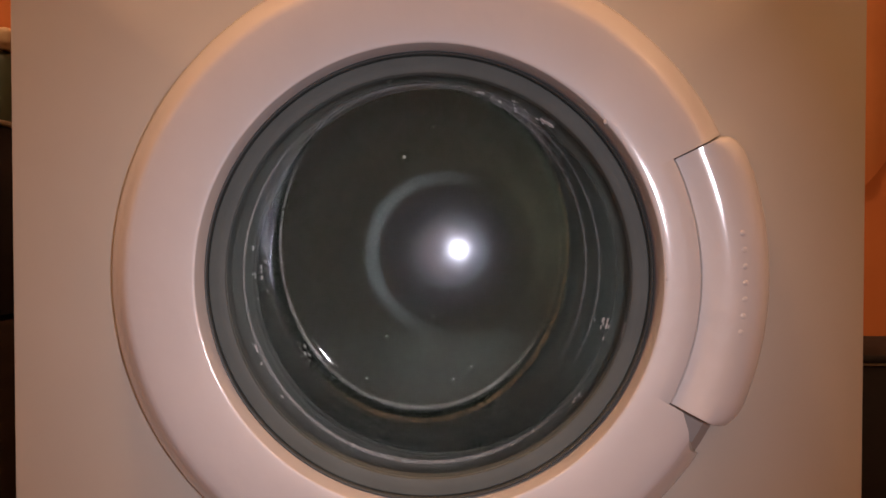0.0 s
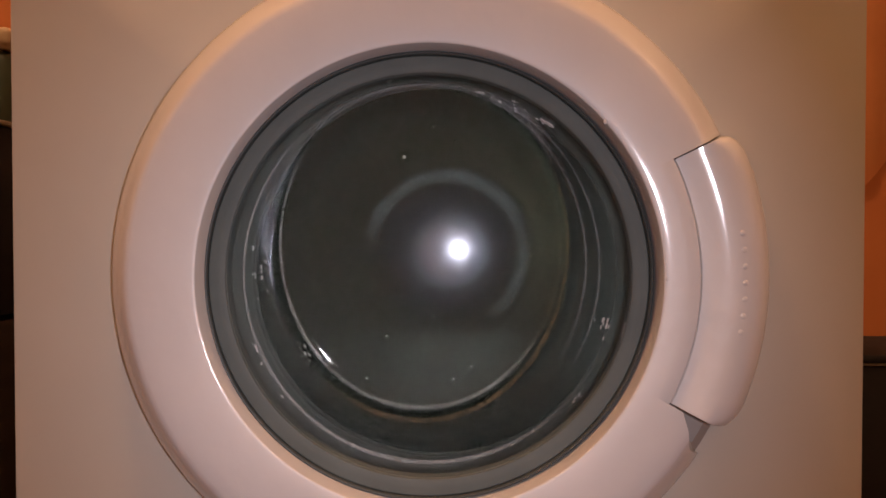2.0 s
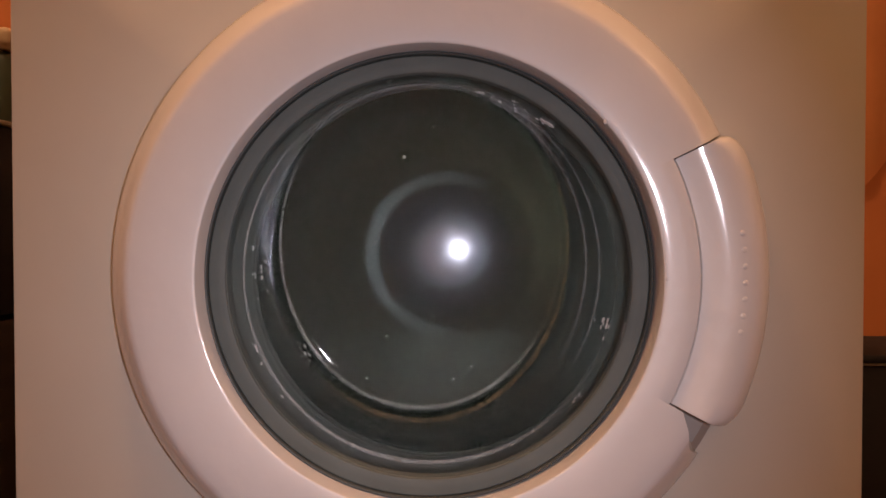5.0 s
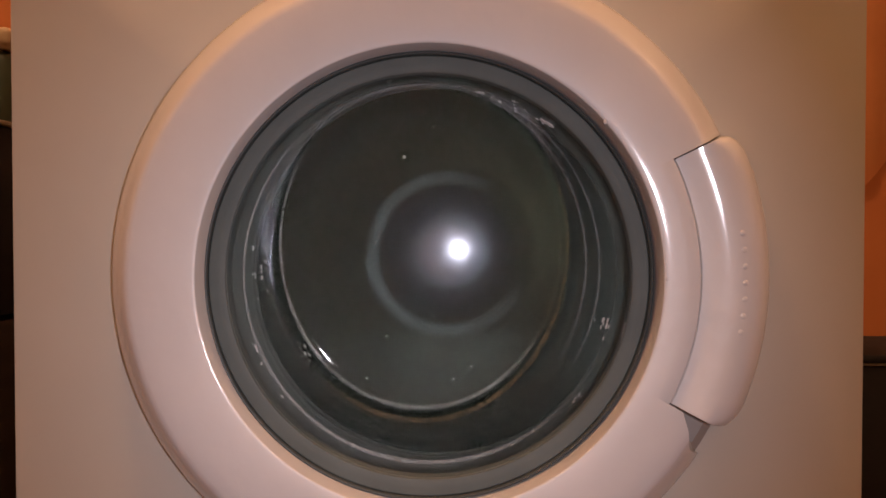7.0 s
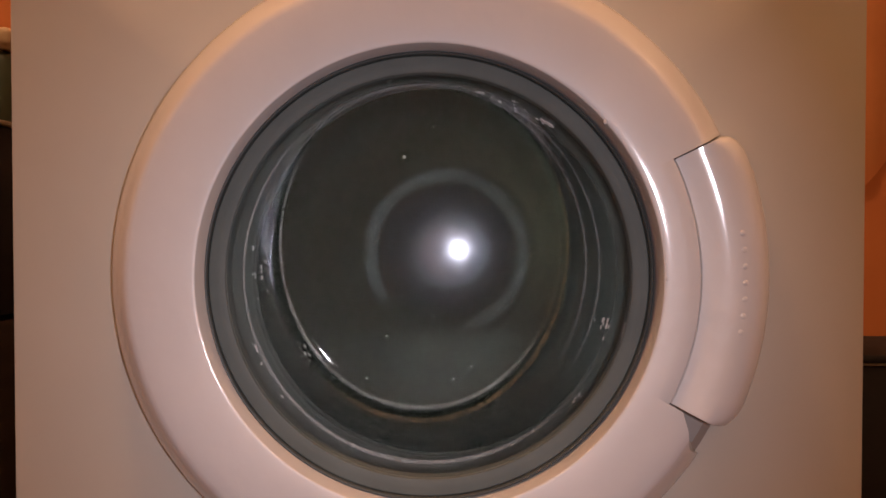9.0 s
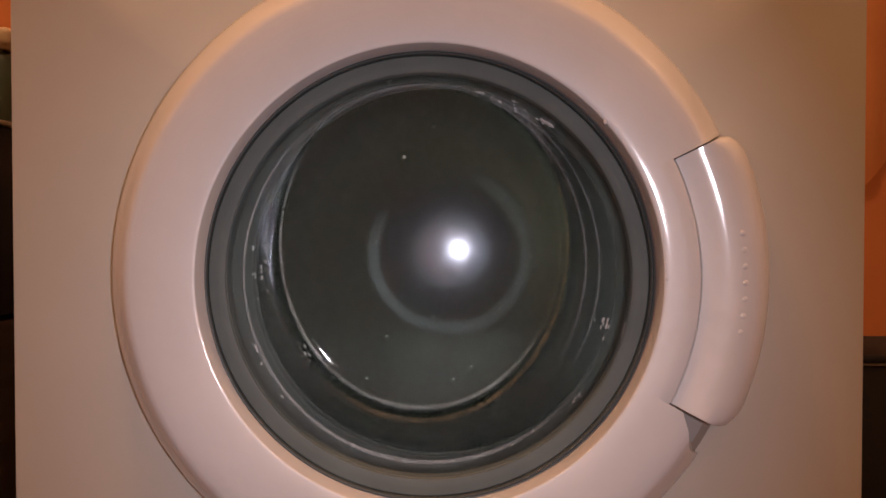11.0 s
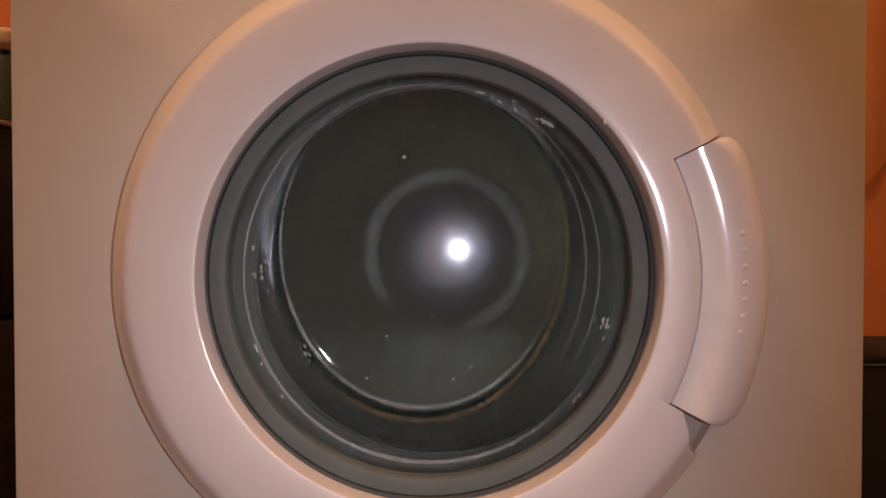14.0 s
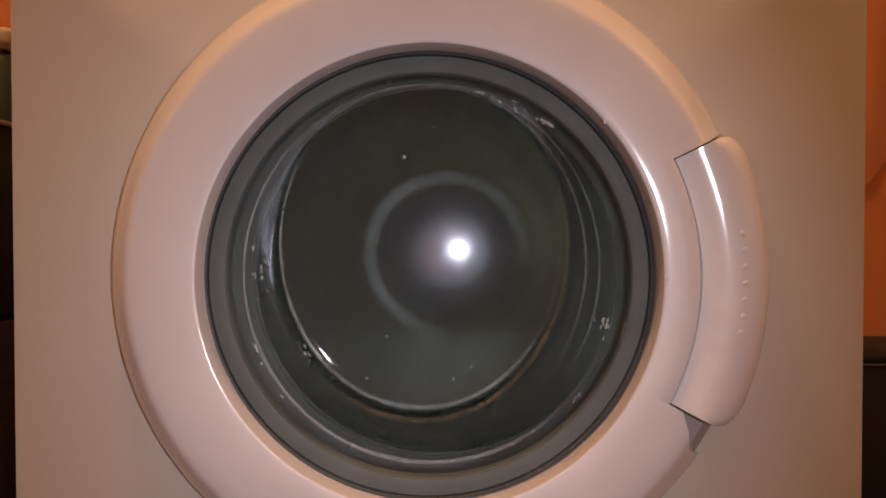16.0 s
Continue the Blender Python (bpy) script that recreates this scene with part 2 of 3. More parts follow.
# the bowl's rings: half width, half height, centre x and z, depth
BOWL = [(0.1404, 0.1404, -0.0008, 0.0005, -0.0108), (0.1400, 0.1400, -0.0005, 0.001, -0.007), (0.1391, 0.1393, 0, 0.001, -0.002), (0.1380, 0.1386, -0.0003, 0.001, 0.002), (0.1367, 0.1379, -0.0006, 0.001, 0.006),
        (0.1352, 0.1373, -0.001, 0.001, 0.010), (0.1328, 0.1366, -0.002, 0.002, 0.017), (0.1288, 0.1358, -0.004, 0.005, 0.03), (0.1244, 0.1353, -0.0065, 0.008, 0.05),
        (0.1206, 0.1348, -0.0085, 0.012, 0.068), (0.1192, 0.1342, -0.0097, 0.0145, 0.0765), (0.1174, 0.1326, -0.0103, 0.0162, 0.0824), (0.1146, 0.1298, -0.0105, 0.017, 0.0862),
        (0.1095, 0.1246, -0.0105, 0.0175, 0.0884), (0.092, 0.104, -0.0105, 0.018, 0.0908), (0.05, 0.057, -0.0105, 0.018, 0.0935)]


def lean(k, z):
    """The bottom of the bowl leans: its upper edge lies nearer."""
    return -0.062 * z * min(max((k - 7) / 4, 0.0), 1.0)


def bowl(d):
    """The glass bowl: a round flange that narrows to an oval, nearly flat bottom."""
    stations = BOWL
    segs = 128
    bm = bmesh.new()
    shells = []
    for off in (0.0, 0.0045):
        rings = []
        for k, (rx, rz, cx, cz, y) in enumerate(stations):
            sy = y + off * (0.2 + 0.8 * k / (len(stations) - 1))
            rr = off * (1 - k / (len(stations) - 1)) * 0.9
            loop = [(cx + (rx + rr) * math.sin(i * math.tau / segs), cz + (rz + rr) * math.cos(i * math.tau / segs)) for i in range(segs)]
            rings.append([bm.verts.new((x, sy + lean(k, z), z)) for x, z in loop])
        shells.append(rings)
        for a, b in zip(rings, rings[1:]):
            for i in range(segs):
                k = (i + 1) % segs
                bm.faces.new((a[i], a[k], b[k], b[i]))
        bm.faces.new(rings[-1])
    for i in range(segs):
        k = (i + 1) % segs
        bm.faces.new((shells[0][0][i], shells[0][0][k], shells[1][0][k], shells[1][0][i]))
    ob = part("glass_bowl", bm, GLASS, d, "clear deep glass bowl, wet and smeared below")
    ob.visible_shadow = False
    return ob


the_bowl = bowl(the_door)


def residue_veil_cover(n):
    """A faint painted haze all over, and soap, thicker under the line to which the suds stood."""
    sep = n.node("ShaderNodeSeparateXYZ")
    n.link(n.co, sep.inputs[0])
    z = n.math("MULTIPLY_ADD", n.noise(30, 3), 0.012, sep.outputs[2])
    low = n.node("ShaderNodeMapRange")
    low.interpolation_type = "SMOOTHSTEP"
    for k, v in (("From Min", -0.037), ("From Max", -0.054), ("To Min", 0.0), ("To Max", 1.0)):
        low.inputs[k].default_value = v
    n.link(z, low.inputs["Value"])
    clots = n.ramp(n.math("MULTIPLY", n.noise(420, 4), n.math("MULTIPLY_ADD", n.noise(50, 3), 1.6, 0.2)), (0.20, grey(0.10)), (0.70, grey(1.0)))
    side = n.node("ShaderNodeMapRange")
    side.interpolation_type = "SMOOTHSTEP"
    for k, v in (("From Min", -0.055), ("From Max", -0.005), ("To Min", 0.15), ("To Max", 1.0)):
        side.inputs[k].default_value = v
    n.link(sep.outputs[0], side.inputs["Value"])
    thick = n.math("MULTIPLY", n.math("MULTIPLY", low.outputs[0], clots), n.math("MULTIPLY", side.outputs[0], 0.105))
    specks = n.ramp(n.noise(380, 2), (0.60, grey(0.0)), (0.70, grey(1.0)))
    thick = n.math("ADD", thick, n.math("MULTIPLY", n.math("MULTIPLY", low.outputs[0], specks), 0.09))
    flat = n.node("ShaderNodeMapRange")
    flat.interpolation_type = "SMOOTHSTEP"
    for k, v in (("From Min", 0.086), ("From Max", 0.091), ("To Min", 0.0), ("To Max", 1.0)):
        flat.inputs[k].default_value = v
    level = n.math("MULTIPLY_ADD", sep.outputs[2], 0.062, sep.outputs[1])
    n.link(level, flat.inputs["Value"])
    right = n.node("ShaderNodeMapRange")
    right.interpolation_type = "SMOOTHSTEP"
    for k, v in (("From Min", 0.092), ("From Max", 0.050), ("To Min", 0.0), ("To Max", 1.0)):
        right.inputs[k].default_value = v
    n.link(sep.outputs[0], right.inputs["Value"])
    thick = n.math("MULTIPLY", thick, n.math("MULTIPLY", flat.outputs[0], right.outputs[0]))
    # thin: painted haze that lifts the dark behind the glass, stronger on the wall
    thin = n.math("MULTIPLY_ADD", n.noise(25, 6), 0.020, 0.026)
    wall = n.node("ShaderNodeMapRange")
    for k, v in (("From Min", 0.070), ("From Max", 0.090), ("To Min", 3.0), ("To Max", 1.0)):
        wall.inputs[k].default_value = v
    n.link(sep.outputs[1], wall.inputs["Value"])
    # stretched noise varies the film in arcs round the wall
    runs = n.node("ShaderNodeMapping", Scale=(9, 150, 9))
    n.link(n.co, runs.inputs["Vector"])
    arcs = n.node("ShaderNodeTexNoise", Scale=1.0, Detail=4.0)
    n.link(runs.outputs[0], arcs.inputs["Vector"])
    thin = n.math("MULTIPLY", thin, n.ramp(arcs.outputs["Fac"], (0.30, grey(0.82)), (0.72, grey(1.0))))
    # more painted haze on the handle's side, to brighten the dim wall there
    right_lift = n.node("ShaderNodeMapRange")
    right_lift.interpolation_type = "SMOOTHSTEP"
    for k, v in (("From Min", 0.02), ("From Max", 0.125), ("To Min", 1.75), ("To Max", 2.7)):
        right_lift.inputs[k].default_value = v
    n.link(sep.outputs[0], right_lift.inputs["Value"])
    sides = n.math("MULTIPLY", n.math("MULTIPLY", wall.outputs[0], right_lift.outputs[0]), 0.9)
    # less haze at the foot of the wall, so it stays dark
    foot = n.node("ShaderNodeMapRange")
    foot.interpolation_type = "SMOOTHSTEP"
    for k, v in (("From Min", -0.120), ("From Max", -0.030), ("To Min", 0.5), ("To Max", 1.0)):
        foot.inputs[k].default_value = v
    n.link(sep.outputs[2], foot.inputs["Value"])
    sides = n.math("MULTIPLY", sides, foot.outputs[0])
    onto = n.math("SUBTRACT", 1.0, flat.outputs[0])
    full = n.math("MULTIPLY_ADD", n.math("MULTIPLY", sides, onto), 1.0, n.math("MULTIPLY", flat.outputs[0], 1.4))
    return n.math("ADD", thick, n.math("MULTIPLY", thin, full))


def haze(name, colour, cover):
    """A see-through film that scatters light to both of its sides."""
    n = Nodes(name)
    front = n.node("ShaderNodeBsdfDiffuse", Color=(*colour, 1))
    back = n.node("ShaderNodeBsdfTranslucent", Color=(*colour, 1))
    both = n.node("ShaderNodeMixShader", Fac=0.4)
    clear = n.node("ShaderNodeBsdfTransparent")
    film = n.node("ShaderNodeMixShader")
    n.link(front.outputs[0], both.inputs[1])
    n.link(back.outputs[0], both.inputs[2])
    n.link(cover(n), film.inputs["Fac"])
    n.link(clear.outputs[0], film.inputs[1])
    n.link(both.outputs[0], film.inputs[2])
    n.link(film.outputs[0], n.out.inputs["Surface"])
    return n.mat


RESIDUE_VEIL = haze("soap_residue_veil", (0.65, 0.81, 0.74), residue_veil_cover)


def residue_veil(d):
    """A dried soapy film on the back of the bowl, with a painted haze that lifts the darks."""
    bm = bmesh.new()
    rows = []
    last = len(BOWL) - 1
    for k in range(3, last + 1):
        rx, rz, cx, cz, y = BOWL[k]
        out = 0.0060 * (1 - k / last) + 0.0006
        back = y + 0.0045 * (0.2 + 0.8 * k / last) + 0.0012
        loop = [(cx + (rx + out) * math.sin(i * math.tau / 96), cz + (rz + out) * math.cos(i * math.tau / 96)) for i in range(96)]
        rows.append([bm.verts.new((x, back + lean(k, z), z)) for x, z in loop])
    rows.append([bm.verts.new((-0.012, 0.0997 + lean(20, 0.019), 0.019)) for i in range(96)])
    for a, b in zip(rows, rows[1:]):
        for i in range(96):
            k = (i + 1) % 96
            bm.faces.new((a[i], a[k], b[k], b[i]))
    bmesh.ops.remove_doubles(bm, verts=bm.verts, dist=1e-6)
    part("soap_residue_veil", bm, RESIDUE_VEIL, d, "thin whitish soap film with a painted haze")


residue_veil(the_door)


def glint_scum_cover(amount, side, down, grain=240):
    """A spotty painted glint, with some scum; strongest on the side towards (side, down)."""
    def cover(n):
        sep = n.node("ShaderNodeSeparateXYZ")
        n.link(n.co, sep.inputs[0])
        lay = n.math("MULTIPLY_ADD", sep.outputs[0], side, n.math("MULTIPLY", sep.outputs[2], -down))
        place = n.node("ShaderNodeMapRange")
        place.interpolation_type = "SMOOTHSTEP"
        for k, v in (("From Min", -0.03), ("From Max", 0.07), ("To Min", 0.08), ("To Max", 1.0)):
            place.inputs[k].default_value = v
        n.link(lay, place.inputs["Value"])
        spots = n.ramp(n.noise(grain, 6), (0.40, grey(0.12)), (0.64, grey(1.0)))
        worn = n.math("MULTIPLY", spots, n.math("MULTIPLY_ADD", n.noise(14, 2), amount, amount * 0.5))
        return n.math("MULTIPLY", worn, place.outputs[0])
    return cover


# glints and reflections of the glass edges as pale films; the first holds scum too
EDGE_GLINT_SCUM = film_cover("pale_edge_glint_scum", (0.66, 0.70, 0.68), glint_scum_cover(0.32, -0.75, 0.9))
RIM_GLINT = film_cover("grey_rim_glint", (0.62, 0.64, 0.62), glint_scum_cover(0.42, -0.75, 0.70, 700))
ARC_GLINT = film_cover("pale_arc_glint", (0.64, 0.68, 0.68), glint_scum_cover(0.22, 0.55, -0.85, 320))
BROWN_GLINT = film_cover("brownish_glint", (0.42, 0.28, 0.11), glint_scum_cover(0.22, 0.7, 0.7))


def glint_line(d, material, rx, rz, y, wide, label, cx=-0.0108, cz=0.019, slope=12):
    """A thin ring inside the bowl that paints a reflection line of the glass."""
    bm = bmesh.new()
    rings = []
    for i in range(160):
        a = i * math.tau / 160
        w = wide * (1 + 0.5 * noise.noise(Vector((math.sin(a) * 3, math.cos(a) * 3, 2.0))) + 0.7 * max(0.0, -math.cos(a)))
        row = []
        for j in range(6):
            b = j * math.tau / 6
            x, z = cx + (rx + w * math.cos(b)) * math.sin(a), cz + (rz + w * math.cos(b)) * math.cos(a)
            row.append(bm.verts.new((x, y + lean(slope, z) + 0.4 * w * math.sin(b), z)))
        rings.append(row)
    for i in range(160):
        a, b = rings[i], rings[(i + 1) % 160]
        for j in range(6):
            bm.faces.new((a[j], a[(j + 1) % 6], b[(j + 1) % 6], b[j]))
    part("glint_line", bm, material, d, label)


glint_line(the_door, EDGE_GLINT_SCUM, 0.1120, 0.1305, 0.0800, 0.0009, "pale painted edge glint with dried scum")
glint_line(the_door, BROWN_GLINT, 0.1160, 0.1390, 0.0700, 0.0013, "brownish painted reflection line")
glint_line(the_door, RIM_GLINT, 0.1338, 0.1360, 0.0100, 0.0009, "grey painted reflection line along the rim", -0.001, 0.001, 0)
glint_line(the_door, ARC_GLINT, 0.1236, 0.1344, 0.0500, 0.0008, "pale painted reflection arc", -0.0065, 0.008, 0)
glint_line(the_door, ARC_GLINT, 0.1282, 0.1350, 0.0300, 0.0006, "pale painted reflection arc", -0.004, 0.005, 0)


def droplets(d):
    """Drops and flecks that cling to the inside of the bowl's wall, in small clusters."""
    rng = random.Random(4)
    meshes = []
    for k in range(8):
        bm = bmesh.new()
        bmesh.ops.create_icosphere(bm, subdivisions=2, radius=1.0)
        for v in bm.verts:
            v.co *= 1 + 0.18 * noise.noise(v.co * 1.3 + Vector((k * 7.0, 0, 0)))
        first = part("water_drop", bm, DROP, d)
        meshes.append(first.data)
        bpy.data.objects.remove(first)
    # clusters: angle clockwise from straight up, its spread, how deep along the wall, how many, how large
    for angle, spread, depth, count, large in [(108, 3.5, 6.0, 9, 1.3), (39, 2, 4.2, 3, 2.4), (33, 7, 5.0, 6, 0.8), (24, 8, 7.2, 6, 1.0), (268, 9, 7.6, 10, 1.0), (240, 10, 4.5, 7, 1.0), (232, 7, 10.5, 6, 1.0), (125, 9, 4.2, 6, 0.7), (180, 40, 5.0, 8, 0.6)]:
        for i in range(count):
            a = radians(angle + rng.uniform(-spread, spread))
            f = min(max(depth + rng.uniform(-0.9, 0.9), 0), len(BOWL) - 1.01)
            k = int(f)
            rx, rz, cx, cz, y = [p + (q - p) * (f - k) for p, q in zip(BOWL[k], BOWL[k + 1])]
            size = rng.uniform(0.0005, 0.0013) * large
            white = rng.random() < 0.5
            ob = new("soap_fleck" if white else "water_drop", meshes[rng.randrange(4) + (4 if white else 0)])
            ob.parent = d
            ob.matrix_basis = Matrix.LocRotScale((cx + (rx - 0.0003) * math.sin(a), y, cz + (rz - 0.0003) * math.cos(a)), Euler((0, a, 0)), (size * 1.6, size * 1.2, size * 0.5))
            ob.visible_shadow = False


droplets(the_door)


def flecks(d):
    """A few single flecks of dried soap on the bottom of the bowl."""
    for x, z, size in [(-0.0236, 0.093, 0.0013), (-0.038, -0.0505, 0.0007), (0.0, -0.035, 0.0006), (-0.054, -0.085, 0.0007), (0.016, -0.085, 0.0007), (-0.03, -0.07, 0.0005), (0.03, -0.075, 0.0006), (0.0, 0.117, 0.0006)]:
        bm = bmesh.new()
        bmesh.ops.create_icosphere(bm, subdivisions=2, radius=size)
        part("soap_fleck", bm, PLASTIC, d).location = (x, 0.082, z - 0.002)


flecks(the_door)


def splashes(d):
    """Small drops that dried on the face of the door's ring."""
    for x, z, size in [(0.117, 0.104, 0.0016), (0.1396, 0.0897, 0.0015), (0.1583, 0.0, 0.0017), (0.1595, -0.0173, 0.0018), (0.1572, 0.010, 0.0010), (0.0835, 0.1347, 0.0010), (0.1610, -0.021, 0.0013), (0.1575, -0.008, 0.0009), (0.146, 0.078, 0.0008)]:
        bm = bmesh.new()
        bmesh.ops.create_icosphere(bm, subdivisions=3, radius=size)
        bmesh.ops.scale(bm, vec=(0.8, 0.55, 1.1), verts=bm.verts)
        part("dried_drop", bm, DROP, d).location = (x, -0.0345, z)


splashes(the_door)

# ---- the spinning drum ----
DRUM = (0.005, 0.10, 0.4587)


def drum():
    d = new("drum")
    d.parent = machine
    d.location = DRUM
    d["label"] = "stainless steel drum, its inner shade in the colour, spinning"
    wall = [(0.16, 0.0), (0.235, 0.008), (0.238, 0.02), (0.238, 0.27), (0.230, 0.282), (0.232, 0.284), (0.241, 0.272), (0.241, 0.018), (0.236, 0.005), (0.16, -0.002)]
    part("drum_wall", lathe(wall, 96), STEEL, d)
    back = [(0.231, 0.281), (0.200, 0.283), (0.150, 0.2835), (0.104, 0.2833), (0.090, 0.2820), (0.0757, 0.2803), (0.0757, 0.292), (0.231, 0.292)]
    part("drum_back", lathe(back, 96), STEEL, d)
    cap = [(0.24 * math.sin(0.02 * i), 0.268 + 0.24 * (1 - math.cos(0.02 * i))) for i in range(17)] + [(0.0755, 0.286), (0.0, 0.286)]
    part("hub_cap", lathe(cap, 64), CAP, d, "domed polished hub cap")
    return d


the_drum = drum()


def streak_cover(n):
    sep = n.node("ShaderNodeSeparateXYZ")
    n.link(n.co, sep.inputs[0])
    r = n.math("SQRT", n.math("ADD", n.math("POWER", sep.outputs[0], 2.0), n.math("POWER", sep.outputs[2], 2.0)))
    band = n.math("SUBTRACT", 1.0, n.math("POWER", n.math("DIVIDE", n.math("ABSOLUTE", n.math("SUBTRACT", r, 0.0868)), 0.0100), 2.0))
    a = n.math("DIVIDE", n.math("ABSOLUTE", n.math("ARCTAN2", sep.outputs[0], sep.outputs[2])), radians(80))
    end = n.math("SUBTRACT", 1.0, n.math("POWER", a, 7.0))
    k = n.math("MULTIPLY", n.math("MAXIMUM", band, 0.0), n.math("MAXIMUM", end, 0.0))
    stripes = n.node("ShaderNodeTexNoise", Scale=1.0, Detail=3.0)
    at = n.node("ShaderNodeCombineXYZ")
    n.link(n.math("MULTIPLY", r, 420.0), at.inputs[0])
    n.link(n.math("MULTIPLY", a, 1.6), at.inputs[1])
    n.link(at.outputs[0], stripes.inputs["Vector"])
    k = n.math("MULTIPLY", k, n.math("MULTIPLY_ADD", stripes.outputs["Fac"], 1.5, -0.2))
    k = n.math("MULTIPLY", k, n.math("MULTIPLY_ADD", n.noise(45, 4), 0.9, 0.15))
    k = n.math("MAXIMUM", k, 0.0)
    return n.math("MULTIPLY", k, 0.44)


FOAM = film_cover("suds", (0.48, 0.60, 0.60), streak_cover)


STREAK_Y = 0.276


def streak():
    """A smear of suds carried round by the drum: a thin curved band, centred straight up."""
    prof = [(0.0978, 0.0), (0.0923, -0.002), (0.0868, -0.003), (0.0813, -0.002), (0.0758, 0.0), (0.0813, 0.001), (0.0868, 0.001), (0.0923, 0.001)]
    ob = part("suds_streak", lathe(prof, 56, True, -80, 160), FOAM, the_drum, "pale smear of suds")
    ob.location.y = STREAK_Y
    return ob


streak_a, streak_b = streak(), streak()
streak_b.data = streak_a.data
streak_a.scale, streak_b.scale = (0.985, 1, 0.985), (1.02, 1, 1.02)

# ---- beside the machine ----
def chest():
    c = thing("wooden_chest", "very dark low wooden chest with a pale lid edge", "chest", (0.0, 0, 0))
    part("body", box(0.42, 0.95, 0.46, 0.64, 0.0, 0.3165, 0.004), DARK_LACQUER, c)
    part("edge_strip", box(0.418, 0.952, 0.458, 0.642, 0.317, 0.3195, 0.0008), EDGE_TRIM, c, "pale lid edge")
    part("lid", box(0.415, 0.955, 0.455, 0.645, 0.320, 0.331, 0.003), DARK_LACQUER, c)


chest()


def cabinet():
    c = thing("black_cabinet", "black lacquered low cabinet with brown drawer and pale top edge", "cabinet")
    part("body", box(-0.95, -0.42, 0.20, 0.60, 0.402, 0.585, 0.004), DARK_LACQUER, c)
    part("top_edge", box(-0.952, -0.417, 0.197, 0.603, 0.5855, 0.5895, 0.001), EDGE_TRIM, c, "pale top edge")
    part("drawer", box(-0.95, -0.42, 0.20, 0.60, 0.0, 0.398, 0.004), DARK_WOOD, c, "dark brown wooden drawer front")


cabinet()


def tin():
    c = thing("storage_tin", "dark green storage tin with a cream lid on the cabinet", "storage tin")
    part("body", box(-0.66, -0.43, 0.24, 0.44, 0.5895, 0.665, 0.012, 3), GREEN, c)
    part("lid", box(-0.662, -0.428, 0.238, 0.442, 0.6655, 0.687, 0.007, 3), CREAM, c, "cream lid")


tin()


def hanging(name, label, x0, x1, y, z1, hem, waves, depth):
    """Cloth that hangs from z1 in soft folds down to a slanting hem."""
    bm = bmesh.new()
    nx, nz = 40, 24
    grid = []
    for j in range(nz + 1):
        row = []
        for i in range(nx + 1):
            u, v = i / nx, j / nz
            x = x0 + (x1 - x0) * u
            z = z1 + (hem(u) - z1) * v
            row.append(bm.verts.new((x, y + depth * math.sin(waves * math.tau * u + 1.7 * v) * (0.4 + 0.6 * v), z)))
        grid.append(row)
    for a, b in zip(grid, grid[1:]):
        for i in range(nx):
            bm.faces.new((a[i], a[i + 1], b[i + 1], b[i]))
    bmesh.ops.solidify(bm, geom=list(bm.faces), thickness=0.003)
    ob = part(name, bm, CLOTH)
    return tagged(ob, label, "towel")


hanging("orange_towel", "orange cloth towel hanging on the wall in soft folds", 0.46, 0.80, 0.651, 1.25, lambda u: 0.395 + 0.36 * u, 5.5, 0.005)


def bulb_mesh():
    return lathe([(0, -0.03), (0.014, -0.027), (0.024, -0.012), (0.026, 0.0), (0.022, 0.014), (0.012, 0.03), (0.01, 0.05), (0, 0.05)], 24)


def ceiling_lamp():
    x, y, z, watts = BULBS[0]
    c = thing("ceiling_lamp", "brass ceiling lamp with a bare warm glowing bulb", "lamp", (x, y, 0.0))
    part("rose", lathe([(0, 0), (0.06, 0), (0.055, 0.03), (0, 0.035)], 32), BRASS, c).matrix_basis = pose(0, 0, 2.4, -90, 0, 0)
    part("stem", box(-0.006, 0.006, -0.006, 0.006, z + 0.05, 2.39, 0.002), BRASS, c)
    bulb = part("bulb", bulb_mesh(), BULB, c, "warm glowing bulb")
    bulb.matrix_basis = pose(0, 0, z, 90, 0, 0)
    bulb.visible_shadow = False


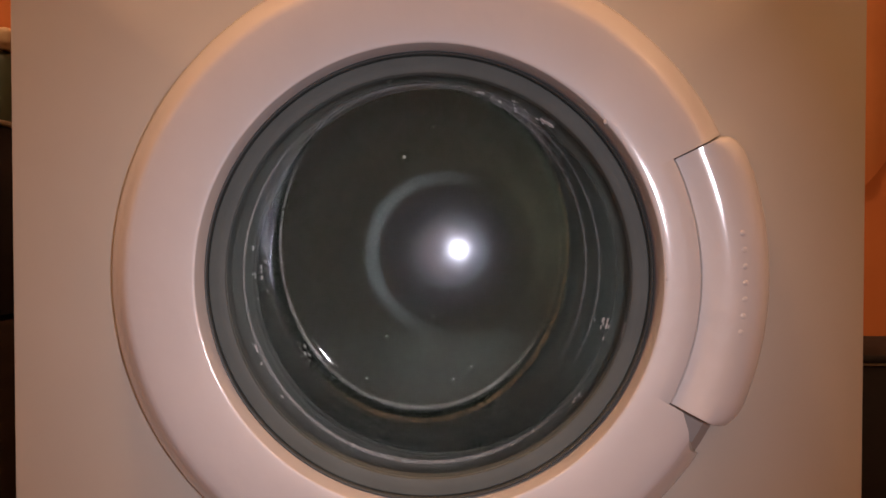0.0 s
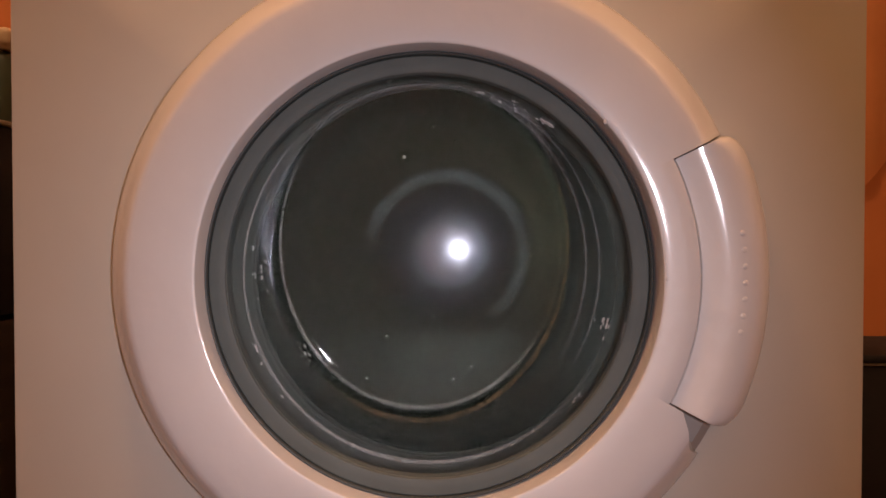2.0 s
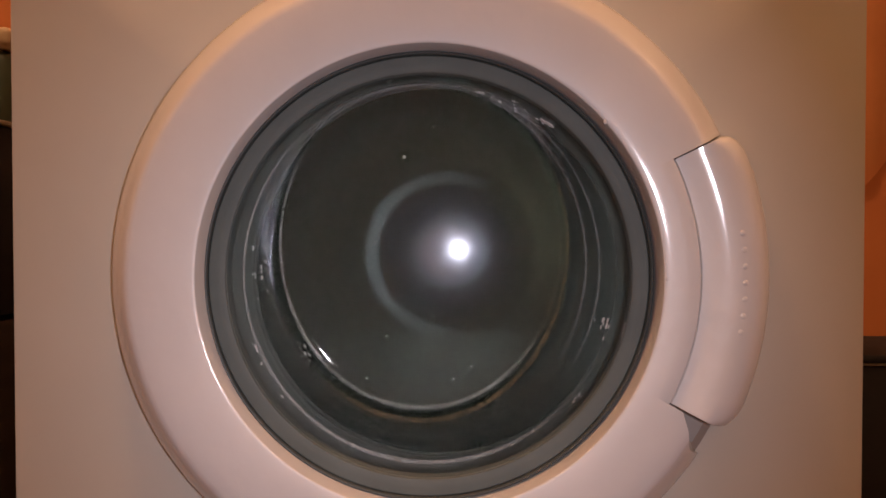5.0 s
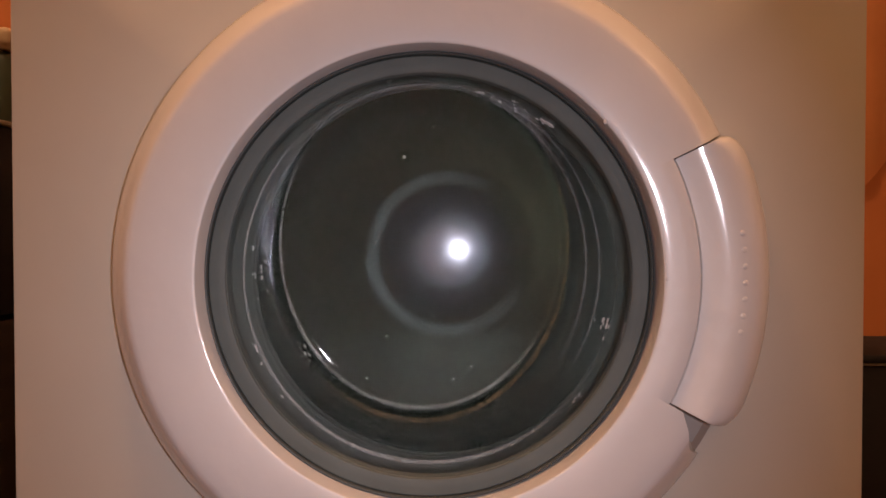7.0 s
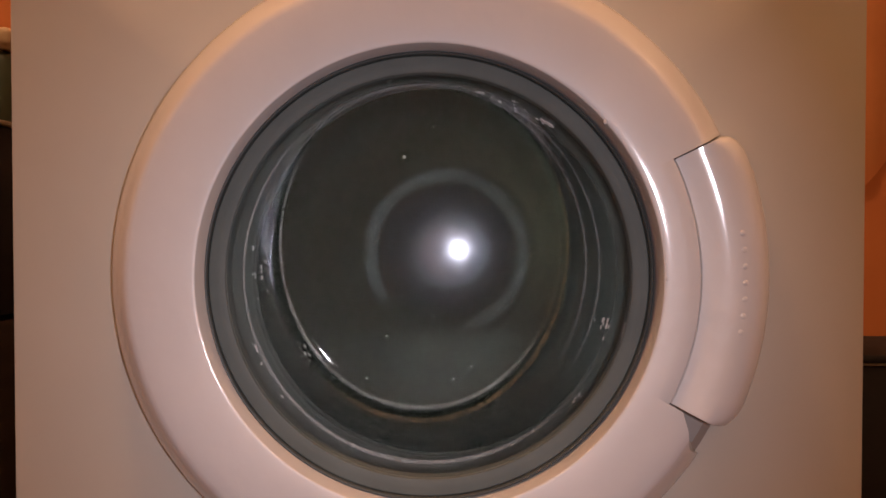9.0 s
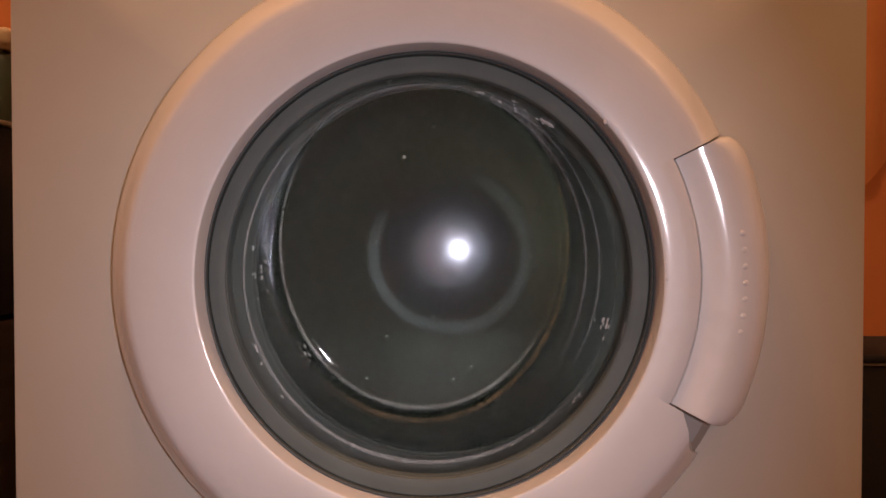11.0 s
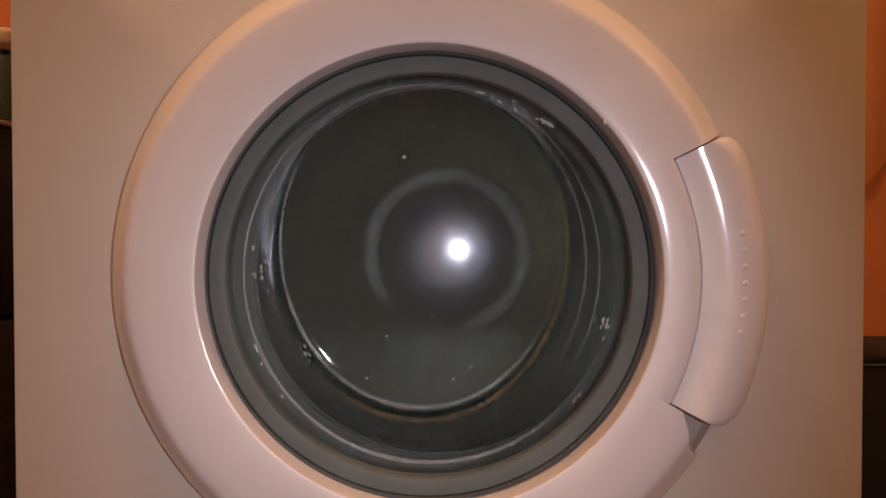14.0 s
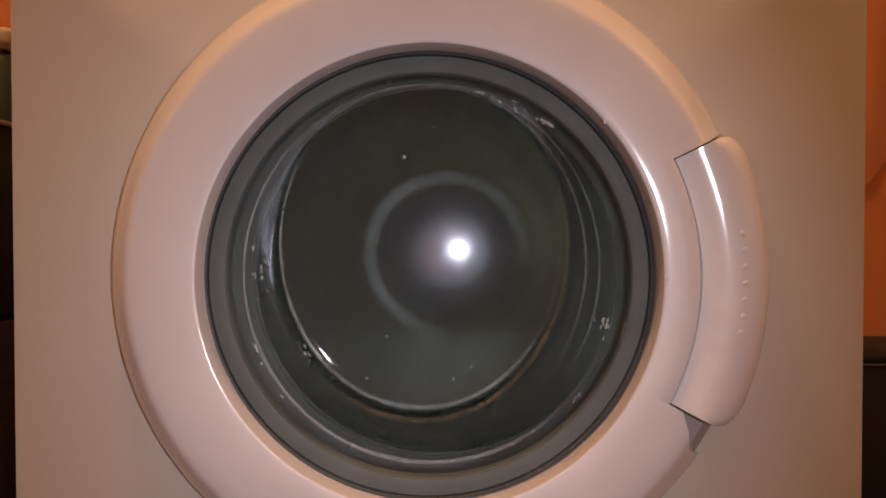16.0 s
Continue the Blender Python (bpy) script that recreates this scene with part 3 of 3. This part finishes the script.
def wall_lamp():
    x, y, z, watts = BULBS[1]
    c = thing("wall_lamp", "brass wall lamp with a bare warm glowing bulb", "lamp", (x, y, z))
    part("wall_plate", box(0.53, 0.55, -0.05, 0.05, -0.02, 0.10, 0.004), BRASS, c)
    part("arm", box(-0.006, 0.535, -0.006, 0.006, 0.05, 0.062, 0.002), BRASS, c)
    bulb = part("bulb", bulb_mesh(), BULB, c, "warm glowing bulb")
    bulb.matrix_basis = pose(0, 0, 0, 90, 0, 0)
    bulb.visible_shadow = False


ceiling_lamp()
wall_lamp()


# ---- what moves ----
# The clockwise angles at which the smear of suds begins and ends, from straight up.
SMEAR = [(0.0, 200, 15), (0.5, 200, 58), (1.0, 323, 180), (1.5, 60, 290), (2.0, 286, 139), (2.5, 72, 327), (3.0, 343, 140), (3.5, 200, 90), (4.0, 200, 45),
         (6.5, 343, 170), (7.0, 124, 26), (7.5, 200, 58), (8.0, 301, 190), (8.5, 16, 280), (9.0, 240, 160),
         (11.5, 240, 150), (12.0, 240, 145), (12.5, 200, 70), (13.0, 230, 145), (13.5, 200, 80), (14.0, 240, 160), (14.5, 190, 87), (15.0, 230, 140), (15.5, 117, 45), (16.0, 195, 92)]
RATE = -1050.0  # degrees a second, the drum's usual speed


def motions():
    knots = []
    for t, begin, end in SMEAR:
        lead, trail = end - 69.0, begin + 69.0
        if knots:
            t0, lead0, apart0 = knots[-1]
            aim = lead0 + RATE * (t - t0)
            lead += 360.0 * round((aim - lead) / 360.0)
            apart = trail - lead
            apart += 360.0 * round((apart0 - apart) / 360.0)
        else:
            apart = (trail - lead) % 360.0
        knots.append((t, lead, apart))
    spin, slip = [], []
    for (t0, a0, b0), (t1, a1, b1) in zip(knots, knots[1:]):
        steps = round((t1 - t0) * 30)
        for i in range(steps):
            u = i / steps
            spin.append((t0 + (t1 - t0) * u, a0 + (a1 - a0) * u))
            slip.append((t0 + (t1 - t0) * u, b0 + (b1 - b0) * u))
    spin.append(knots[-1][:2])
    slip.append((knots[-1][0], knots[-1][2]))
    at = Matrix.Translation(DRUM)
    walk(the_drum, [(t, at @ pose(0, 0, 0, 0, a, 0)) for t, a in spin])
    walk(streak_b, [(t, pose(0, STREAK_Y - 0.0015, 0, 0, a, 0)) for t, a in slip])


motions()
